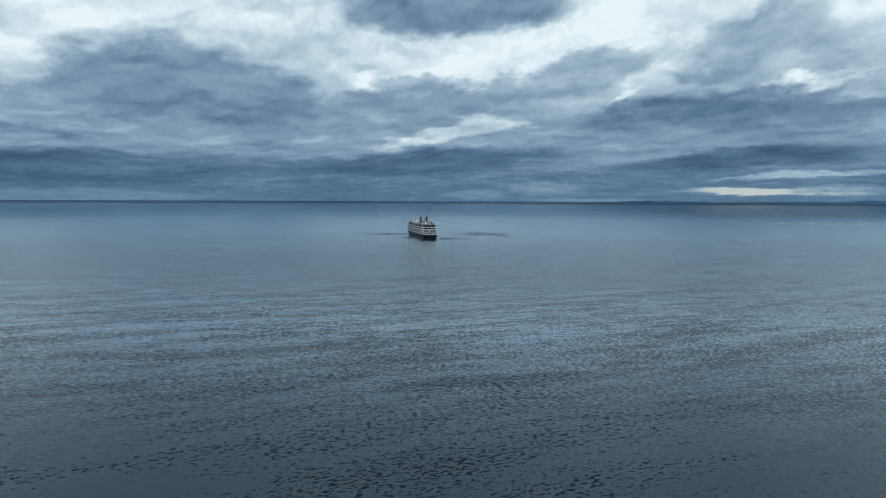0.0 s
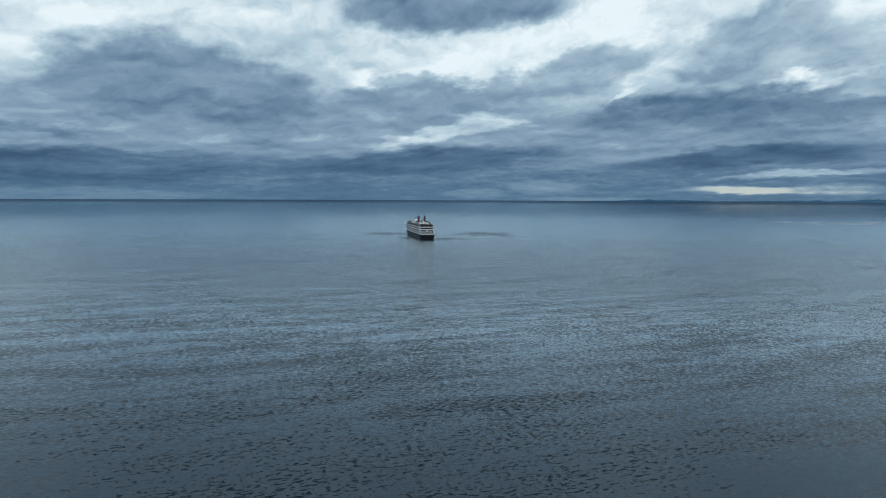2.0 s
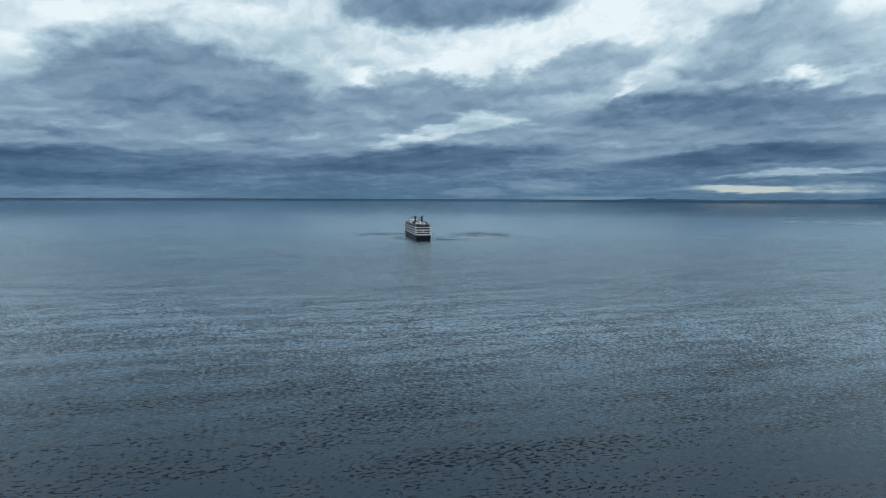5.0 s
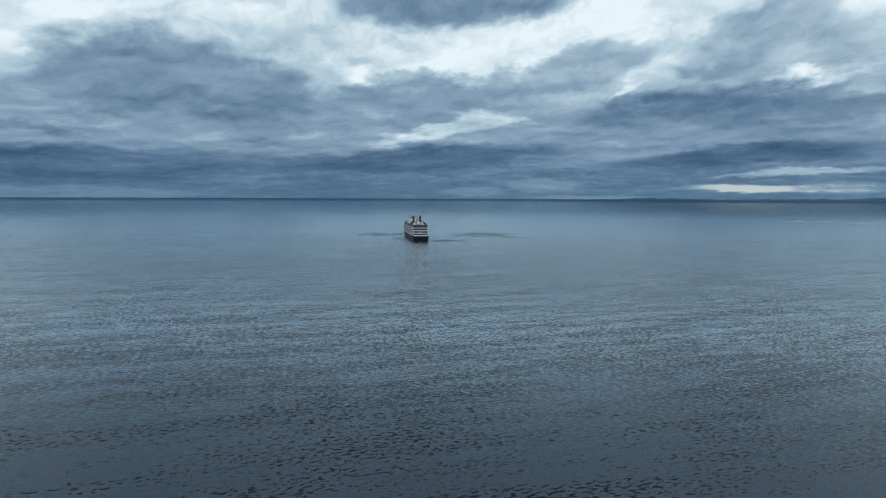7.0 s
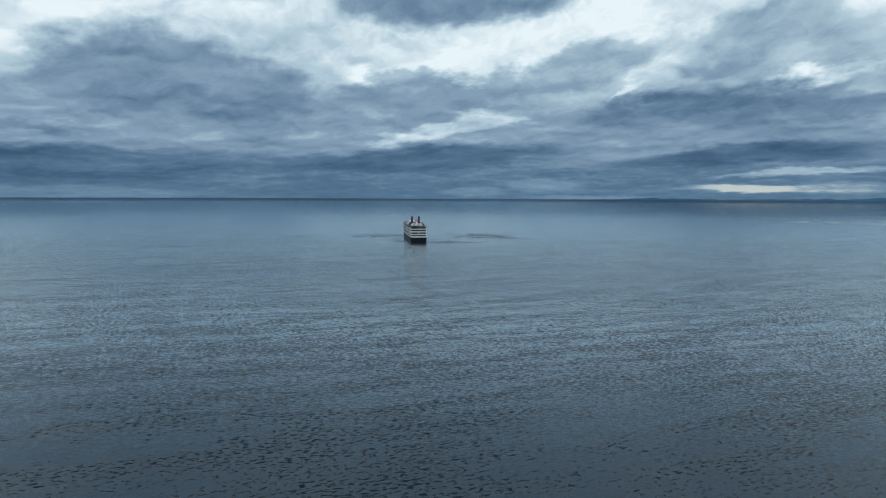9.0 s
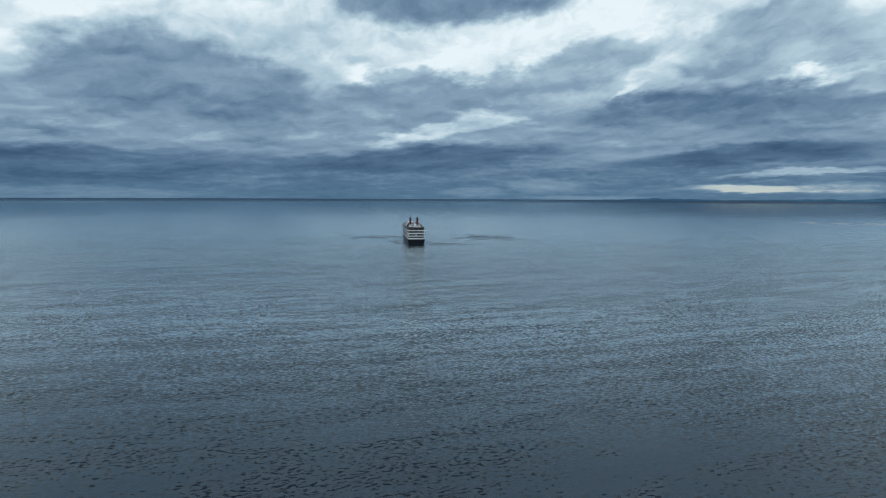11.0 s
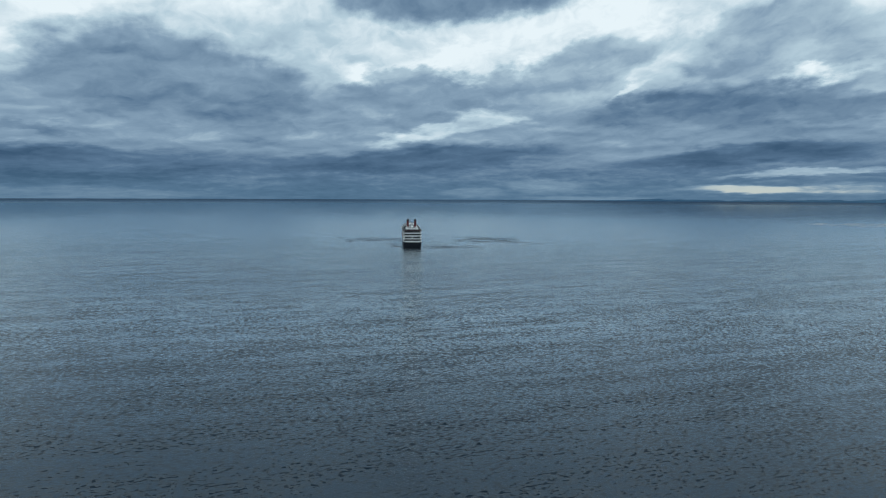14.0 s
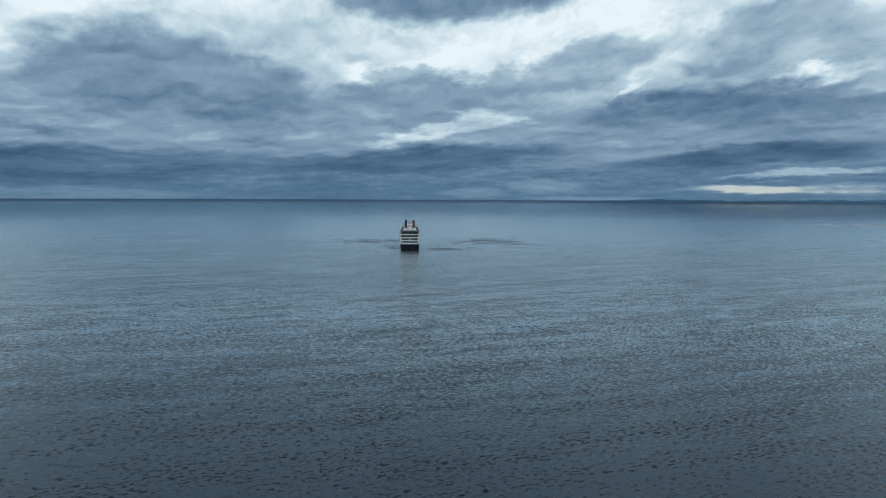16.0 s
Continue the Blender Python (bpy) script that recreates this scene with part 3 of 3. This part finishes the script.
    for x, y, w, d, h in ((-8.0, 14.0, 2.2, 4.0, 1.6), (8.4, 17.0, 2.0, 3.2, 1.9), (0.5, 16.0, 3.0, 2.4, 1.2), (-9.2, 60.0, 1.8, 3.0, 1.4), (9.0, 58.0, 2.0, 3.0, 1.5)):
        bm = bmesh.new()
        box(bm, x - w / 2, x + w / 2, y - d / 2, y + d / 2, 35.6, 35.6 + h)
        bmesh.ops.bevel(bm, geom=list(bm.edges), offset=0.15, segments=1, affect="EDGES")
        part("ventilator", bm, GREY, lounge, "grey roof ventilator")
    # sliding roof over the midship pool
    bm = bmesh.new()
    slab(bm, deck_outline(9.6, -20, 4, 2, 2), 33.4, 35.6)
    roof = part("pool_roof", bm, WHITE, root, "white sliding pool roof with dark panes")
    for k in range(5):
        bm = bmesh.new()
        box(bm, -8.4, 8.4, -18.4 + 4.4 * k, -15.2 + 4.4 * k, 35.5, 35.75)
        part("roof_pane", bm, GLASS_AND_SHADE, roof, "dark roof pane")
    # aft terrace: dark screens and white posts round the open deck
    bm = bmesh.new()
    for k in range(8):
        x = -13.3 + 3.8 * k
        box(bm, x - 0.12, x + 0.12, -101.2, -100.9, TOP_DECK + 0.5, 34.0)
    box(bm, -13.5, 13.5, -101.3, -100.8, 33.8, 34.1)
    part("terrace_frame", bm, WHITE, root, "white terrace posts and beam")
    bm = bmesh.new()
    box(bm, -13.2, 13.2, -100.7, -100.5, TOP_DECK + 0.9, 32.6)
    part("terrace_screen", bm, GLASS_AND_SHADE, root, "dark terrace wind screen")
    # bridge wings
    bm = bmesh.new()
    box(bm, -18.0, 18.0, 70.0, 75.0, 26.5, 30.0)
    part("bridge", bm, WHITE, root, "white navigating bridge with wings")


def build_lifeboats(root):
    for side in (-1, 1):
        for k in range(9):
            y = -62 + 14.0 * k
            bm = bmesh.new()
            prof = [(-5.2, 0.25), (-4.2, 0.85), (-2, 1.25), (2, 1.25), (4.2, 0.85), (5.2, 0.2)]
            rows = []
            for py, w in prof:
                rows.append([bm.verts.new((side * 16.3 + w * sx, y + py, zz)) for sx, zz in ((-0.3, 17.0), (-1, 18.1), (1, 18.1), (0.3, 17.0))])
            for a, b in zip(rows, rows[1:]):
                for j in range(4):
                    bm.faces.new((a[j], a[(j + 1) % 4], b[(j + 1) % 4], b[j]))
            bm.faces.new(rows[0])
            bm.faces.new(rows[-1][::-1])
            boat = part("lifeboat", bm, WHITE, root, "white lifeboat with orange canopy")
            bm = bmesh.new()
            rows = []
            for py, w in prof:
                rows.append([bm.verts.new((side * 16.3 + w * sx, y + py, zz)) for sx, zz in ((-0.97, 18.1), (-0.6, 18.2 + w * 0.7), (0.6, 18.2 + w * 0.7), (0.97, 18.1))])
            for a, b in zip(rows, rows[1:]):
                for j in range(3):
                    bm.faces.new((a[j], a[j + 1], b[j + 1], b[j]))
            part("canopy", bm, ORANGE, boat, "orange canopy")
            for dy in (-3.4, 3.4):
                bm = bmesh.new()
                strut(bm, (side * 15.2, y + dy, 16.8), (side * 16.3, y + dy, 20.3), 0.2)
                strut(bm, (side * 16.3, y + dy, 20.3), (side * 16.3, y + dy, 18.8), 0.1)
                part("davit", bm, GREY, boat, "grey steel davits")


def build_ship():
    root = new("cruise_ship")
    tagged(root, "white cruise ship with dark navy hull and twin red funnels", "ship")
    build_hull(root)
    build_decks(root)
    build_top(root)
    build_lifeboats(root)
    return root


ship = build_ship()


# ---- funnel smoke: thin wisps carried off by the wind ----
def build_smoke(seed):
    """A thin wisp: one ragged tube that widens as it drifts."""
    off = Vector((seed * 3.7, 0, 0))
    verts, faces = [], []
    rings, seg = 60, 10
    for k in range(rings + 1):
        u = k / rings
        at = Vector((44 * u ** 1.25, 30 * u, 24 * u ** 0.8))
        at += 2.2 * u ** 0.6 * Vector((noise.noise(off + Vector((u * 7, 0, 0))), noise.noise(off + Vector((u * 7, 5, 0))), noise.noise(off + Vector((u * 7, 9, 0)))))
        for j in range(seg):
            a = 2 * math.pi * j / seg
            r = (0.7 + 2.6 * u) * (1 + 0.5 * noise.noise(off + Vector((u * 16, math.cos(a), math.sin(a)))))
            verts.append(at + Vector((0.35 * r * math.cos(a), r * math.sin(a), 0.9 * r * math.cos(a))))
    for k in range(rings):
        for j in range(seg):
            a, b = k * seg + j, k * seg + (j + 1) % seg
            faces.append((a, b, b + seg, a + seg))
    ob = new("smoke_plume", mesh("smoke_plume", verts, faces, SMOKE, True))
    return tagged(ob, "thin grey funnel smoke drifting off the ship", "smoke", "funnel smoke", kind="stuff")


smoke = [build_smoke(3), build_smoke(8)]


# ---- far shore: low hills beyond the water ----
def build_hills():
    verts, faces = [], []
    n = 260
    for k in range(n + 1):
        az = 13.5 + 27.5 * k / n
        a = radians(az)
        rise = min(1.0, (az - 13.5) / 3.0)
        top = 7 + 9.0 * noise.noise(Vector((az * 0.35, 2.2, 0))) + 5 * noise.noise(Vector((az * 1.3, 7.1, 0))) + 1.6 * noise.noise(Vector((az * 5, 1.3, 0)))
        top += 5 * math.exp(-((az - 18.3) / 0.9) ** 2) + 8 * math.exp(-((az - 36.5) / 3.0) ** 2)
        top = max(2.0, top) * rise
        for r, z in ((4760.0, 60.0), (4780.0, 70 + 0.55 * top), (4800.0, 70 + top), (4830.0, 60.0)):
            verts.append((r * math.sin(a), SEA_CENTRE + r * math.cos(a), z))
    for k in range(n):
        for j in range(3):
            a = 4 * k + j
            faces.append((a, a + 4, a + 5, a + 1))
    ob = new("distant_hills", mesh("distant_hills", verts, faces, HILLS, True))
    return tagged(ob, "low coastal hills along the far shore, blue haze painted in", "hills", kind="structure")


build_hills()


# ---- ruffled water left by the ship, and sun glints painted white ----
def ruffled_sheet(name, label, x, y, w, d, turn, mat, lift=0.12):
    """A thin ragged sheet lying on the sea: disturbed water and painted glints."""
    n, m = 36, 18
    rng = random.Random(name + str(int(x)))
    off = rng.uniform(0, 50)
    verts, faces = [], []
    for j in range(m + 1):
        v = 2 * j / m - 1
        for k in range(n + 1):
            u = 2 * k / n - 1
            edge = 1 + 0.25 * noise.noise(Vector((u * 2 + off, v * 2, 0)))
            verts.append((w / 2 * u * edge, d / 2 * v * edge, 0.05 * noise.noise(Vector((u * 9 + off, v * 9, 3)))))
    for j in range(m):
        for k in range(n):
            a = j * (n + 1) + k
            faces.append((a, a + 1, a + n + 2, a + n + 1))
    me = mesh(name, verts, faces, mat, True)
    uv = me.uv_layers.new(name="UVMap")
    for loop in me.loops:
        k = loop.vertex_index
        uv.data[loop.index].uv = ((k % (n + 1)) / n, (k // (n + 1)) / m)
    ob = new(name, me)
    ob.matrix_world = pose(x, y, lift, 0, 0, turn)
    return tagged(ob, label, "water patch", "disturbed water", kind="stuff")


ruffled_sheet("wake_patch", "dark ruffled water churned up beside the ship", 90.0, 1570.0, 170.0, 230.0, 4, RUFFLED)
ruffled_sheet("wake_patch", "dark ruffled water trailing off the ship's stern", 10.0, 1375.0, 120.0, 90.0, 3, RUFFLED)
ruffled_sheet("wake_patch", "dark streak of ruffled water beside the hull", -145.0, 1560.0, 170.0, 150.0, -3, RUFFLED)
ruffled_sheet("wake_patch", "dark wash along the ship's hull", -90.0, 1415.0, 34.0, 130.0, 6, RUFFLED)
# the sun's sparkle here is white colour, not reflected light
ruffled_sheet("glitter_patch", "patch of wind-ruffled sea with sun glints painted in white", 1640.0, 2340.0, 760.0, 300.0, -4, PAINTED_GLINTS, 0.4)


def motions():
    # the cloud deck drifts ahead, a little slower than the camera
    drift = 10.0
    walk(cloud_deck, [(t, pose(0, SPEED * t - drift * (t - 8.0), EYE_HEIGHT)) for t in (0.0, 8.0, 16.0)])
    # the small waves run on before the breeze
    walk(sea, [(t, pose(0, 2.0 * t, 0)) for t in (0.0, 16.0)])
    walk(ship, [(t, pose(x, y, 0, 0, 0, turn)) for t, x, y, turn in SHIP_ROWS])
    # each wisp keeps to its funnel and leans further over as the wind takes it
    for plume, side in zip(smoke, (-6.9, 6.9)):
        rows = []
        for t, x, y, turn in SHIP_ROWS:
            place = pose(x, y, 0, 0, 0, turn) @ Vector((side, -45.0, 49.0))
            rows.append((t, pose(*place, 0, -26 + 1.6 * t, 8)))
        walk(plume, rows)


motions()
